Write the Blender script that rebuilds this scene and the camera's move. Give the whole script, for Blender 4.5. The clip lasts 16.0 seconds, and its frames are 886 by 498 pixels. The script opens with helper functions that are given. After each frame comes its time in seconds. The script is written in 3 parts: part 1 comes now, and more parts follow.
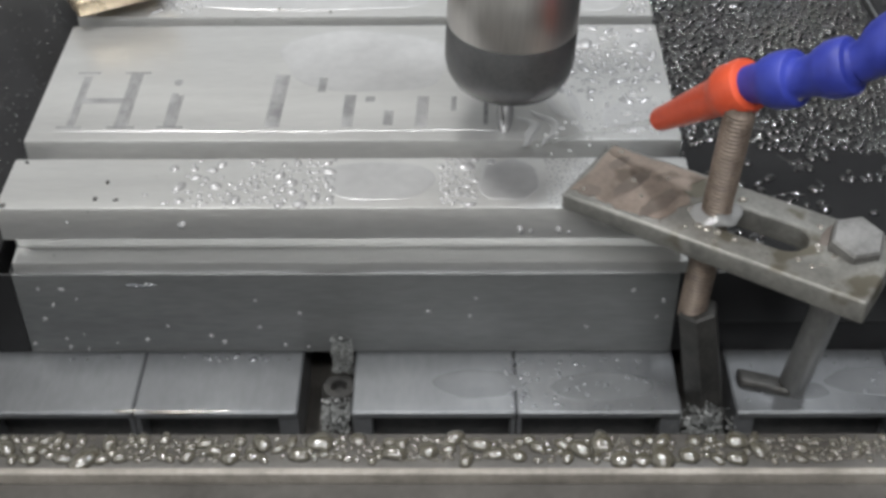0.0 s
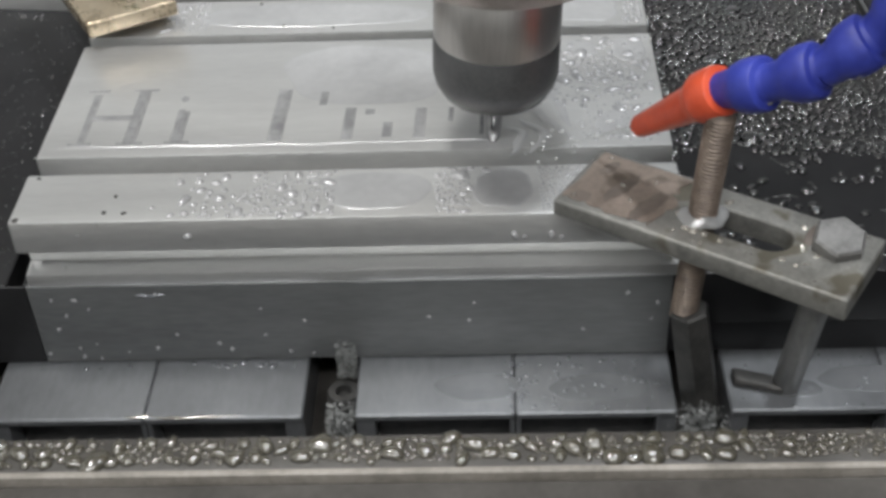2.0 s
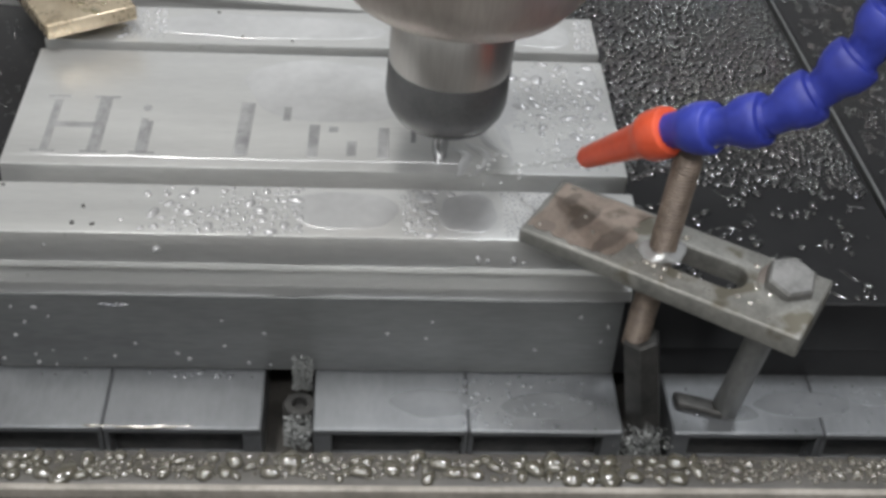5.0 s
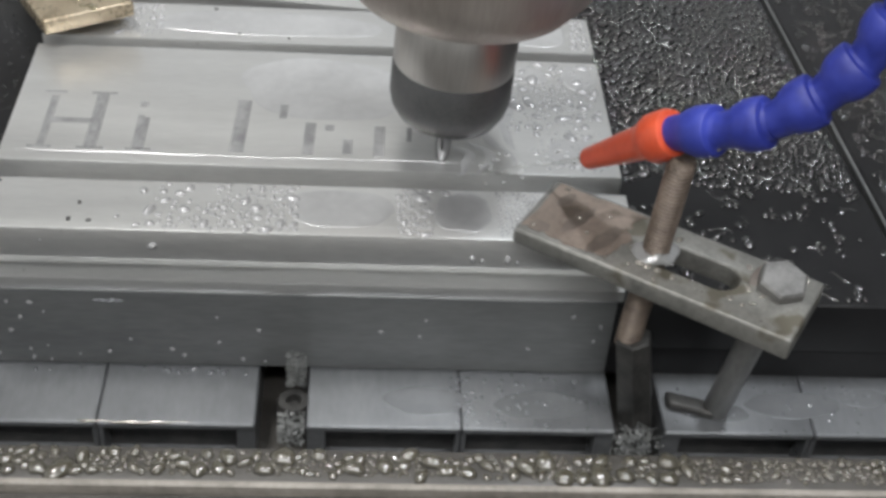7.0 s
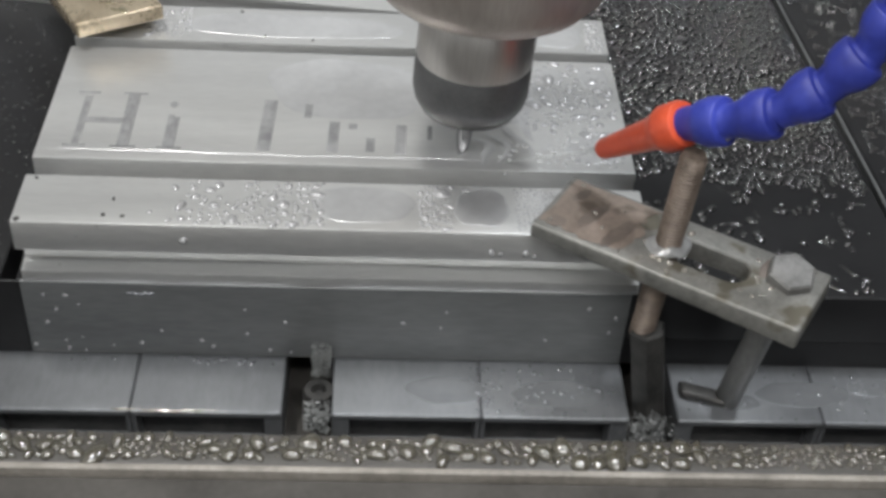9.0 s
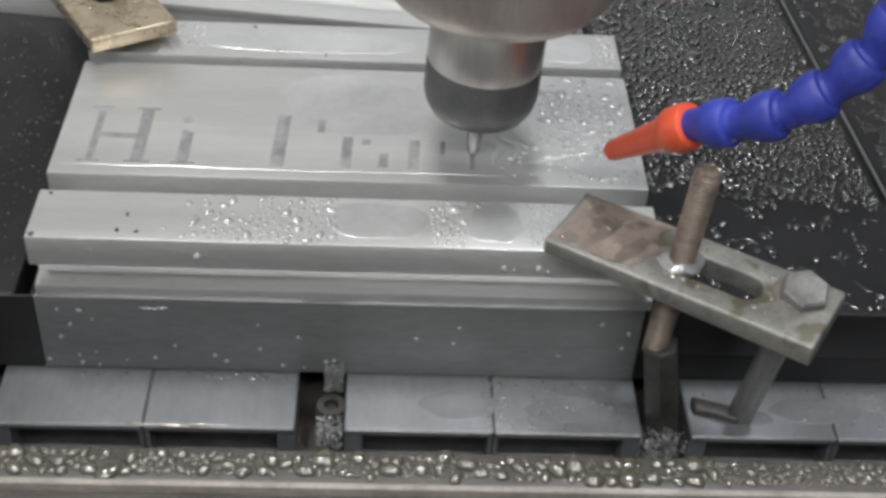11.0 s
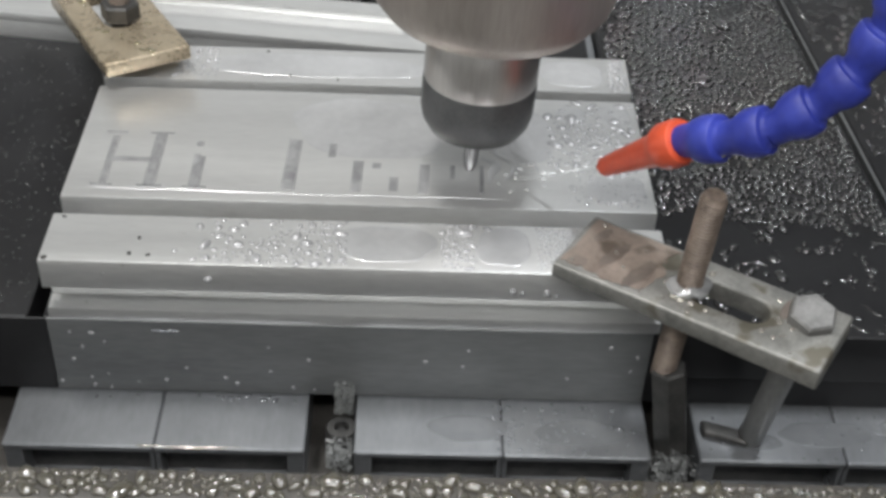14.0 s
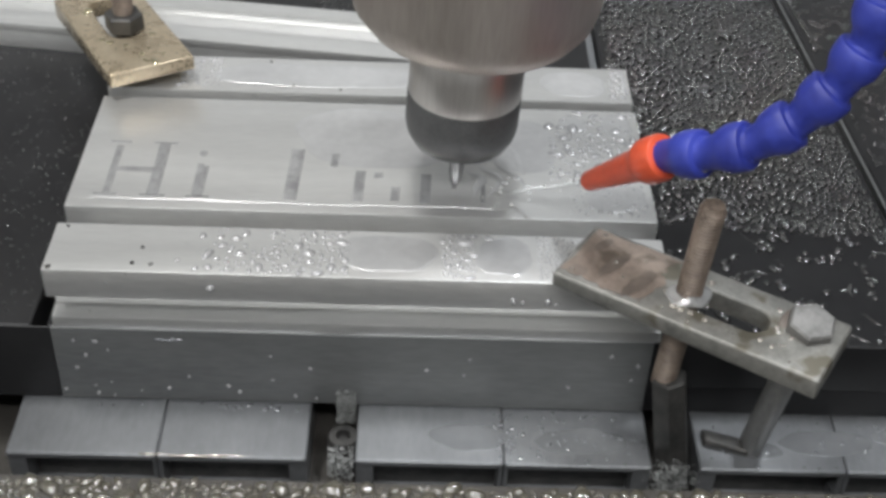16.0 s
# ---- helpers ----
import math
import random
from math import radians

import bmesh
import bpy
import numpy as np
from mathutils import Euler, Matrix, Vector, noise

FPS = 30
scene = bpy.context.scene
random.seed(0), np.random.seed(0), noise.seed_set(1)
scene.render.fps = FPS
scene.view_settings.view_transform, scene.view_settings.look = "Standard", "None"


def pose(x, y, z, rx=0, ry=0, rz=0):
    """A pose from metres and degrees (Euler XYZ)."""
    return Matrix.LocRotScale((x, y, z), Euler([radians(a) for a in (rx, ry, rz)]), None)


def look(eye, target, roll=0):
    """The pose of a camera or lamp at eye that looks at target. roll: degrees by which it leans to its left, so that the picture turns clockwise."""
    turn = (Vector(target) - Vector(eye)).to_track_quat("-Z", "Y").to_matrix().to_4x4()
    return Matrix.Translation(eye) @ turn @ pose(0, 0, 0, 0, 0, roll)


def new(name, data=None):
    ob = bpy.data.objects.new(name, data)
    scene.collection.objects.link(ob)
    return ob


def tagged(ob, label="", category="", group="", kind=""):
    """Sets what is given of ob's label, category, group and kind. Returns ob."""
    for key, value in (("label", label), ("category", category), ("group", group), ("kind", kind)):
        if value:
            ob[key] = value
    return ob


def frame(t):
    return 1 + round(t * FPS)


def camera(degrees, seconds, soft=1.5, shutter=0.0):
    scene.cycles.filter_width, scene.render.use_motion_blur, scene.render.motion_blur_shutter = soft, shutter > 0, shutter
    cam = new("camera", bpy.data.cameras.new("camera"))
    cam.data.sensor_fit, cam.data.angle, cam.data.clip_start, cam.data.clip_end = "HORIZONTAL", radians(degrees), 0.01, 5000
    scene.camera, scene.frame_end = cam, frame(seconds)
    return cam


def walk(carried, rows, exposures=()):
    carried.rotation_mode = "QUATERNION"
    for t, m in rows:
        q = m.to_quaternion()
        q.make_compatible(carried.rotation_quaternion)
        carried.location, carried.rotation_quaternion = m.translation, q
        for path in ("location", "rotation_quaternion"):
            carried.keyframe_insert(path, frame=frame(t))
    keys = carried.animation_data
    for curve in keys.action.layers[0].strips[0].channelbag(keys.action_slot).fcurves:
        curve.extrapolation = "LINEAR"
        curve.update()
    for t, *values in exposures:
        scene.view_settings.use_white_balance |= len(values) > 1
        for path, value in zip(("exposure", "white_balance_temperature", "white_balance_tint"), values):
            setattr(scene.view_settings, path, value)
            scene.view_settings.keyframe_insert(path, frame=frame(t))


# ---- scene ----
cam = camera(36.9, 16.0, soft=3.4)
PATH = [
(0, (0.03129, -0.33115, 0.28976), (0.02668, 0.05430, -0.02869), -0.57),
    (0.5, (0.02985, -0.32909, 0.28848), (0.02573, 0.05591, -0.03051), -0.74),
    (1, (0.03377, -0.33035, 0.29000), (0.02541, 0.05429, -0.02934), -1.43),
    (1.5, (0.03884, -0.33572, 0.29316), (0.02582, 0.05031, -0.02436), -2.18),
    (2, (0.04269, -0.34086, 0.29560), (0.02498, 0.04722, -0.01917), -2.75),
    (2.5, (0.04222, -0.34419, 0.29845), (0.02397, 0.04517, -0.01471), -2.75),
    (3, (0.04001, -0.34672, 0.30045), (0.02288, 0.04460, -0.01033), -2.35),
    (3.5, (0.03605, -0.34726, 0.30342), (0.02163, 0.04460, -0.00679), -1.66),
    (4, (0.02633, -0.34549, 0.30713), (0.02096, 0.04473, -0.00544), -0.17),
    (4.5, (0.01468, -0.34152, 0.31199), (0.03639, 0.04342, -0.00637), 3.15),
    (4.7, (0.01427, -0.34150, 0.31220), (0.04307, 0.04250, -0.00698), 3.66),
    (7, (0.01339, -0.34201, 0.31506), (0.04713, 0.03931, -0.00658), 4.81),
    (7.5, (0.01388, -0.34933, 0.31955), (0.04579, 0.03189, -0.00240), 4.53),
    (8, (0.01493, -0.35390, 0.32149), (0.04383, 0.02787, -0.00010), 4.18),
    (8.5, (0.01362, -0.35452, 0.32349), (0.04135, 0.02647, 0.00088), 4.07),
    (9, (0.01161, -0.35413, 0.32368), (0.03882, 0.02691, 0.00108), 4.07),
    (11.5, (0.01010, -0.35303, 0.32549), (0.03158, 0.03168, 0.00685), 3.61),
    (12, (0.01272, -0.35317, 0.32570), (0.03105, 0.03285, 0.00844), 3.32),
    (12.5, (0.01446, -0.35344, 0.32642), (0.03069, 0.03339, 0.01004), 3.09),
    (13, (0.01465, -0.35371, 0.32660), (0.03051, 0.03386, 0.01111), 3.09),
    (13.5, (0.01441, -0.35425, 0.32703), (0.03003, 0.03393, 0.01228), 3.09),
    (14, (0.01395, -0.35444, 0.32788), (0.02961, 0.03397, 0.01341), 3.09),
    (14.5, (0.01442, -0.35479, 0.32801), (0.02923, 0.03430, 0.01435), 3.04),
    (15, (0.01487, -0.35537, 0.32798), (0.02897, 0.03455, 0.01531), 2.92),
    (15.5, (0.01548, -0.35570, 0.32868), (0.02877, 0.03457, 0.01641), 2.92),
    (16, (0.01560, -0.35595, 0.32977), (0.02874, 0.03435, 0.01753), 2.86),
]
walk(cam, [(t, look(e, g, r)) for t, e, g, r in PATH], exposures=[(0, 0.06), (1, -0.05), (2, -0.08), (3.5, -0.16), (4.5, -0.02), (7, -0.04), (9, -0.06), (12.5, 0.01), (16, 0.01)])

# ---- world and light: an unseen closed cabinet with three added lamps under its roof ----
world = bpy.data.worlds.new("world")
scene.world = world
world.use_nodes = True
world.node_tree.nodes["Background"].inputs[0].default_value = (0.5, 0.52, 0.55, 1)
world.node_tree.nodes["Background"].inputs[1].default_value = 0.05


def area_lamp(name, eye, target, sx, sy, watts, colour):
    data = bpy.data.lights.new(name, "AREA")
    data.shape, data.size, data.size_y, data.energy, data.color = "RECTANGLE", sx, sy, watts, colour
    ob = new(name, data)
    ob.matrix_world = look(eye, target)
    return ob


# all three lamps are out of view; the wide one is front fill
LAMPS = [((-0.18, 0.02, 0.78), 0.12, 0.06), ((0.25, 0.04, 0.76), 0.12, 0.06), ((0.0, -0.55, 0.80), 0.90, 0.14)]
area_lamp("lamp_light", (-0.18, 0.02, 0.765), (-0.10, 0.02, 0.0), 0.11, 0.05, 3.3, (1.0, 0.99, 0.965))
area_lamp("lamp_light", (0.25, 0.04, 0.745), (0.14, 0.04, 0.0), 0.11, 0.05, 3.1, (0.93, 0.965, 1.0))
# added to brighten the front faces
area_lamp("lamp_light", (0.0, -0.55, 0.785), (0.0, -0.1, 0.0), 0.86, 0.12, 7.2, (0.98, 0.99, 1.0))

# ---- materials ----


def nodes_of(name):
    m = bpy.data.materials.new(name)
    m.use_nodes = True
    return m, m.node_tree.nodes, m.node_tree.links, m.node_tree.nodes["Principled BSDF"]


def surface(name, dark, light, rough=(0.3, 0.5), metal=0.0, scale=60.0, stretch=(1, 1, 1), bump=0.1, fine=900.0, coat=0.0, spec=0.5,
            spots=None, spot_scale=120.0, spot_at=0.62):
    """A worn surface: colour between two tones at two scales, roughness and fine relief; spots: a third colour in patches."""
    m, n, l, p = nodes_of(name)
    co = n.new("ShaderNodeTexCoord")
    mp = n.new("ShaderNodeMapping")
    mp.inputs["Scale"].default_value = stretch
    l.new(co.outputs["Object"], mp.inputs["Vector"])
    big = n.new("ShaderNodeTexNoise")
    big.inputs["Scale"].default_value, big.inputs["Detail"].default_value, big.inputs["Roughness"].default_value = scale, 5.0, 0.6
    small = n.new("ShaderNodeTexNoise")
    small.inputs["Scale"].default_value, small.inputs["Detail"].default_value = fine, 3.0
    l.new(mp.outputs[0], big.inputs["Vector"])
    l.new(mp.outputs[0], small.inputs["Vector"])
    mix = n.new("ShaderNodeMath")
    mix.operation = "MULTIPLY_ADD"
    mix.inputs[1].default_value, mix.inputs[2].default_value = 0.35, -0.17
    l.new(small.outputs["Fac"], mix.inputs[0])
    add = n.new("ShaderNodeMath")
    l.new(big.outputs["Fac"], add.inputs[0])
    l.new(mix.outputs[0], add.inputs[1])
    ramp = n.new("ShaderNodeValToRGB")
    ramp.color_ramp.elements[0].position, ramp.color_ramp.elements[1].position = 0.32, 0.68
    ramp.color_ramp.elements[0].color, ramp.color_ramp.elements[1].color = (*dark, 1), (*light, 1)
    l.new(add.outputs[0], ramp.inputs[0])
    out = ramp.outputs[0]
    if spots:
        sn = n.new("ShaderNodeTexNoise")
        sn.inputs["Scale"].default_value, sn.inputs["Detail"].default_value = spot_scale, 4.0
        l.new(co.outputs["Object"], sn.inputs["Vector"])
        sr = n.new("ShaderNodeValToRGB")
        sr.color_ramp.elements[0].position, sr.color_ramp.elements[1].position = spot_at, spot_at + 0.08
        l.new(sn.outputs["Fac"], sr.inputs[0])
        mx = n.new("ShaderNodeMix")
        mx.data_type = "RGBA"
        l.new(sr.outputs[0], mx.inputs["Factor"])
        l.new(out, mx.inputs["A"])
        mx.inputs["B"].default_value = (*spots, 1)
        out = mx.outputs["Result"]
    l.new(out, p.inputs["Base Color"])
    rr = n.new("ShaderNodeMapRange")
    rr.inputs["To Min"].default_value, rr.inputs["To Max"].default_value = rough
    l.new(add.outputs[0], rr.inputs["Value"])
    l.new(rr.outputs[0], p.inputs["Roughness"])
    p.inputs["Metallic"].default_value = metal
    p.inputs["Specular IOR Level"].default_value = spec
    p.inputs["Coat Weight"].default_value, p.inputs["Coat Roughness"].default_value = coat, 0.08
    if bump:
        bp = n.new("ShaderNodeBump")
        bp.inputs["Strength"].default_value, bp.inputs["Distance"].default_value = bump, 0.0006
        l.new(add.outputs[0], bp.inputs["Height"])
        l.new(bp.outputs[0], p.inputs["Normal"])
    return m


ALU = surface("wet_milled_aluminium", (0.62, 0.62, 0.615), (0.80, 0.80, 0.79), (0.24, 0.42), 0.72, 14, (0.25, 3, 1), 0.06, 700,
              spots=(0.30, 0.30, 0.29), spot_scale=190, spot_at=0.73)
BED = surface("wet_extruded_aluminium", (0.172, 0.178, 0.187), (0.246, 0.254, 0.266), (0.22, 0.40), 0.5, 22, (1, 0.35, 1), 0.015, 500)
BLACK = surface("wet_black_coating", (0.014, 0.014, 0.015), (0.021, 0.021, 0.022), (0.28, 0.42), 0.0, 30, (1, 1, 1), 0.05, 500, spec=0.3)
STEEL = surface("worn_wet_steel", (0.14, 0.138, 0.128), (0.275, 0.27, 0.252), (0.38, 0.60), 0.45, 70, (1, 1, 1), 0.25, 700,
                spots=(0.115, 0.105, 0.082), spot_scale=70, spot_at=0.535)
ZINC = surface("dull_grey_zinc", (0.10, 0.098, 0.094), (0.21, 0.206, 0.20), (0.42, 0.62), 0.45, 110, (1, 1, 1), 0.3, 700)
FRONT = surface("wet_dark_grey_metal", (0.112, 0.116, 0.117), (0.186, 0.191, 0.192), (0.28, 0.48), 0.3, 18, (0.4, 1, 2), 0.06, 400)
RUST = surface("rusty_steel", (0.085, 0.064, 0.050), (0.235, 0.185, 0.150), (0.35, 0.6), 0.3, 120, (1, 1, 1), 0.4, 900)
STAIN = surface("brown_stained_steel", (0.145, 0.116, 0.097), (0.275, 0.225, 0.19), (0.4, 0.6), 0.25, 45, (1, 1, 1), 0.2, 500,
                spots=(0.105, 0.083, 0.066), spot_scale=75, spot_at=0.555)
STAINDARK = surface("dark_brown_stain", (0.090, 0.073, 0.062), (0.165, 0.136, 0.116), (0.4, 0.6), 0.2, 60, (1, 1, 1), 0.2, 500)
HEEL = surface("bare_wet_steel", (0.22, 0.22, 0.215), (0.40, 0.395, 0.385), (0.3, 0.5), 0.5, 80, (1, 1, 0.4), 0.2, 700)
POLISHED = surface("turned_bright_steel", (0.45, 0.43, 0.415), (0.62, 0.60, 0.58), (0.30, 0.42), 1.0, 40, (1, 1, 0.1), 0.02, 900)
BEDFILM = surface("coolant_film_on_bed", (0.20, 0.207, 0.217), (0.28, 0.289, 0.302), (0.18, 0.32), 0.5, 30, (1, 1, 1), 0.03, 300, coat=0.15)
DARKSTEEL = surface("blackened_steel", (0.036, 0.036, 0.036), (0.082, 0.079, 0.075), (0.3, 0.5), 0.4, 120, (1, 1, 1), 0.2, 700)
BRASS = surface("yellow_zinc_plate", (0.34, 0.275, 0.19), (0.55, 0.47, 0.35), (0.18, 0.38), 0.65, 70, (1, 1, 1), 0.15, 600)
# dark tone of what the shiny nut reflects, put into its colour
NUT = surface("dark_reflection_steel", (0.070, 0.070, 0.072), (0.112, 0.112, 0.114), (0.38, 0.52), 0.4, 50, (1, 1, 1), 0.05, 800)
CHROME = surface("polished_spindle_steel", (0.32, 0.285, 0.262), (0.46, 0.418, 0.385), (0.50, 0.66), 0.85, 40, (1, 1, 0.1), 0.03, 900)
CARBIDE = surface("ground_carbide", (0.25, 0.25, 0.26), (0.42, 0.42, 0.43), (0.2, 0.35), 0.9, 200, (1, 1, 0.2), 0.1, 900)
BLUE = surface("blue_hose_plastic", (0.015, 0.023, 0.20), (0.030, 0.045, 0.31), (0.40, 0.58), 0.0, 60, (1, 1, 1), 0.12, 500)
ORANGE = surface("orange_nozzle_plastic", (0.47, 0.055, 0.024), (0.62, 0.088, 0.036), (0.28, 0.42), 0.0, 70, (1, 1, 1), 0.08, 500)
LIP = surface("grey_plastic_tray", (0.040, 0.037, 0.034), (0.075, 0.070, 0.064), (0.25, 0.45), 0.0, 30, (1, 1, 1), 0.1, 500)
EDGE = surface("worn_tray_rim", (0.17, 0.155, 0.135), (0.30, 0.275, 0.245), (0.3, 0.5), 0.0, 60, (1, 1, 1), 0.2, 600)
# unseen wall tones, chosen for the fill and reflections they give
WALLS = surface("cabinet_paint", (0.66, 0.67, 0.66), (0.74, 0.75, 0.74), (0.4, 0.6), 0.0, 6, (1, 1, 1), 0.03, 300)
DIMWALL = surface("reflection_dimming_paint", (0.09, 0.092, 0.095), (0.13, 0.132, 0.135), (0.35, 0.55), 0.0, 6, (1, 1, 1), 0.03, 300)
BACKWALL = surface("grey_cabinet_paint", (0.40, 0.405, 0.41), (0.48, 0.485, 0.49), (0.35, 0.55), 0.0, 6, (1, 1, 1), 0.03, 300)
GROOVE = surface("engraved_groove", (0.27, 0.27, 0.278), (0.48, 0.48, 0.488), (0.4, 0.6), 0.6, 160, (1, 1, 1), 0.3, 900)
CHIPS = surface("aluminium_chips", (0.19, 0.195, 0.195), (0.30, 0.305, 0.30), (0.45, 0.65), 0.2, 300, (1, 1, 1), 0.3, 900)


def water_material(name, rough):
    m, n, l, p = nodes_of(name)
    p.inputs["Base Color"].default_value = (0.96, 0.97, 0.96, 1)
    p.inputs["Transmission Weight"].default_value = 1.0
    p.inputs["IOR"].default_value = 1.40
    p.inputs["Specular IOR Level"].default_value = 1.0
    p.inputs["Roughness"].default_value = rough
    return m


WATER = water_material("clear_coolant", 0.03)
FOAM = water_material("milky_coolant", 0.08)
FOAM.node_tree.nodes["Principled BSDF"].inputs["Base Color"].default_value = (0.80, 0.81, 0.81, 1)
FOAM.node_tree.nodes["Principled BSDF"].inputs["Transmission Weight"].default_value = 0.35
FOAM.node_tree.nodes["Principled BSDF"].inputs["Coat Weight"].default_value = 1.0


def drop_material(name, base, metal, rough=0.05, ior=1.9, coat=1.0):
    """A drop as it reads on its ground: the ground's tone under a strongly shining skin."""
    m, n, l, p = nodes_of(name)
    noise_node = n.new("ShaderNodeTexNoise")
    noise_node.inputs["Scale"].default_value = 400.0
    ramp = n.new("ShaderNodeValToRGB")
    ramp.color_ramp.elements[0].color = (*(c * 0.7 for c in base), 1)
    ramp.color_ramp.elements[1].color = (*(min(1, c * 1.25) for c in base), 1)
    l.new(noise_node.outputs["Fac"], ramp.inputs[0])
    l.new(ramp.outputs[0], p.inputs["Base Color"])
    p.inputs["Metallic"].default_value, p.inputs["Roughness"].default_value, p.inputs["IOR"].default_value = metal, rough, ior
    p.inputs["Coat Weight"].default_value, p.inputs["Coat Roughness"].default_value, p.inputs["Coat IOR"].default_value = coat, max(0.03, rough * 0.7), 1.45
    return m


DROP_BLACK = drop_material("coolant_on_black", (0.014, 0.014, 0.015), 0.0, 0.04, 1.9)
DROP_TRAY = drop_material("coolant_on_tray", (0.060, 0.054, 0.040), 0.0, 0.16, 1.8)
DROP_ALU = drop_material("coolant_on_aluminium", (0.40, 0.40, 0.407), 0.35, 0.30, 1.33, 0.12)
FILM = surface("coolant_film_on_aluminium", (0.62, 0.62, 0.625), (0.78, 0.78, 0.785), (0.24, 0.36), 0.68, 25, (1, 1, 1), 0.02, 300, coat=0.3)
DROP_GREY = drop_material("coolant_on_bed", (0.25, 0.26, 0.28), 0.5, 0.10)
DROP_BRASS = drop_material("coolant_on_plating", (0.50, 0.44, 0.28), 0.8, 0.10)
DROP_POOL = drop_material("milky_coolant_pool", (0.27, 0.27, 0.27), 0.2, 0.10, 1.5)
DROP_STEEL = drop_material("coolant_on_steel", (0.34, 0.32, 0.28), 0.6, 0.08)

lamp_mat, _n, _l, _p = nodes_of("lamp_diffuser")
_p.inputs["Base Color"].default_value = (0.9, 0.9, 0.9, 1)
_p.inputs["Emission Color"].default_value = (1.0, 0.98, 0.94, 1)
_p.inputs["Emission Strength"].default_value = 4.0

# ---- building helpers; sizes below are in millimetres ----
MM = 0.001


def thing(name, at, label, category, group="", kind=""):
    ob = new(name)
    ob.location = Vector(at) * MM
    ob.empty_display_size = 0.01
    return tagged(ob, label, category, group, kind)


def finish(name, bm, mat, smooth=None):
    bmesh.ops.recalc_face_normals(bm, faces=bm.faces)
    for v in bm.verts:
        v.co *= MM
    me = bpy.data.meshes.new(name)
    bm.to_mesh(me)
    bm.free()
    me.materials.append(mat)
    if smooth:
        me.shade_smooth()
        me.set_sharp_from_angle(angle=radians(smooth))
    return me


def part(name, bm, mat, parent=None, label="", smooth=35, at=None):
    """One mesh in its parent's space, in millimetres; at: its own origin there, as a pose in metres."""
    ob = new(name, finish(name, bm, mat, smooth))
    if at is not None:
        ob.matrix_basis = at
    if parent is not None:
        ob.parent = parent
    return tagged(ob, label)


def box(x0, x1, y0, y1, z0, z1, bev=0.6, seg=2, bm=None):
    own = bmesh.new()
    bmesh.ops.create_cube(own, size=1)
    for v in own.verts:
        v.co = Vector(((x0 + x1) / 2 + v.co.x * (x1 - x0), (y0 + y1) / 2 + v.co.y * (y1 - y0), (z0 + z1) / 2 + v.co.z * (z1 - z0)))
    if bev:
        bmesh.ops.bevel(own, geom=own.edges[:], offset=bev, segments=seg, affect="EDGES", profile=0.6)
    return join(bm, own)


def join(bm, own):
    if bm is None:
        return own
    me = bpy.data.meshes.new("tmp")
    own.to_mesh(me)
    own.free()
    bm.from_mesh(me)
    bpy.data.meshes.remove(me)
    return bm


def prism(outline, x0, x1, bev=0.5, bm=None, ends=False):
    """An outline in (y, z) drawn out along x; ends: its end edges are bevelled too."""
    own = bmesh.new()
    a = [own.verts.new((x0, y, z)) for y, z in outline]
    b = [own.verts.new((x1, y, z)) for y, z in outline]
    own.faces.new(a)
    own.faces.new(list(reversed(b)))
    k = len(a)
    for i in range(k):
        own.faces.new((a[i], b[i], b[(i + 1) % k], a[(i + 1) % k]))
    if bev:
        long = own.edges[:] if ends else [e for e in own.edges if abs(e.verts[0].co.x - e.verts[1].co.x) > 1e-3]
        bmesh.ops.bevel(own, geom=long, offset=bev, segments=2, affect="EDGES", profile=0.6, clamp_overlap=True)
    bmesh.ops.triangulate(own, faces=[f for f in own.faces if len(f.verts) > 4], ngon_method="EAR_CLIP")
    return join(bm, own)


def lathe(profile, seg=48, bm=None, turn=None):
    """A profile of (radius, z) turned round z; turn: a matrix that then places it."""
    own = bmesh.new()
    rings = []
    for r, z in profile:
        if r < 1e-6:
            rings.append([own.verts.new((0, 0, z))])
        else:
            rings.append([own.verts.new((r * math.cos(2 * math.pi * i / seg), r * math.sin(2 * math.pi * i / seg), z)) for i in range(seg)])
    for p, q in zip(rings, rings[1:]):
        for i in range(seg):
            j = (i + 1) % seg
            if len(p) == 1 and len(q) == 1:
                continue
            if len(p) == 1:
                own.faces.new((p[0], q[j], q[i]))
            elif len(q) == 1:
                own.faces.new((p[i], p[j], q[0]))
            else:
                own.faces.new((p[i], p[j], q[j], q[i]))
    if turn is not None:
        bmesh.ops.transform(own, matrix=turn, verts=own.verts)
    return join(bm, own)


def along(a, b):
    """The matrix that lays the z axis on the way from a to b, with its foot at a."""
    a, b = Vector(a), Vector(b)
    return Matrix.Translation(a) @ (b - a).to_track_quat("Z", "Y").to_matrix().to_4x4()


def hexagon(across, z0, z1, bm=None, turn=None):
    r = across / math.sqrt(3)
    return lathe([(0, z0), (r * 0.93, z0), (r, z0 + 0.5), (r, z1 - 0.7), (r * 0.9, z1), (0, z1)], 6, bm, turn)


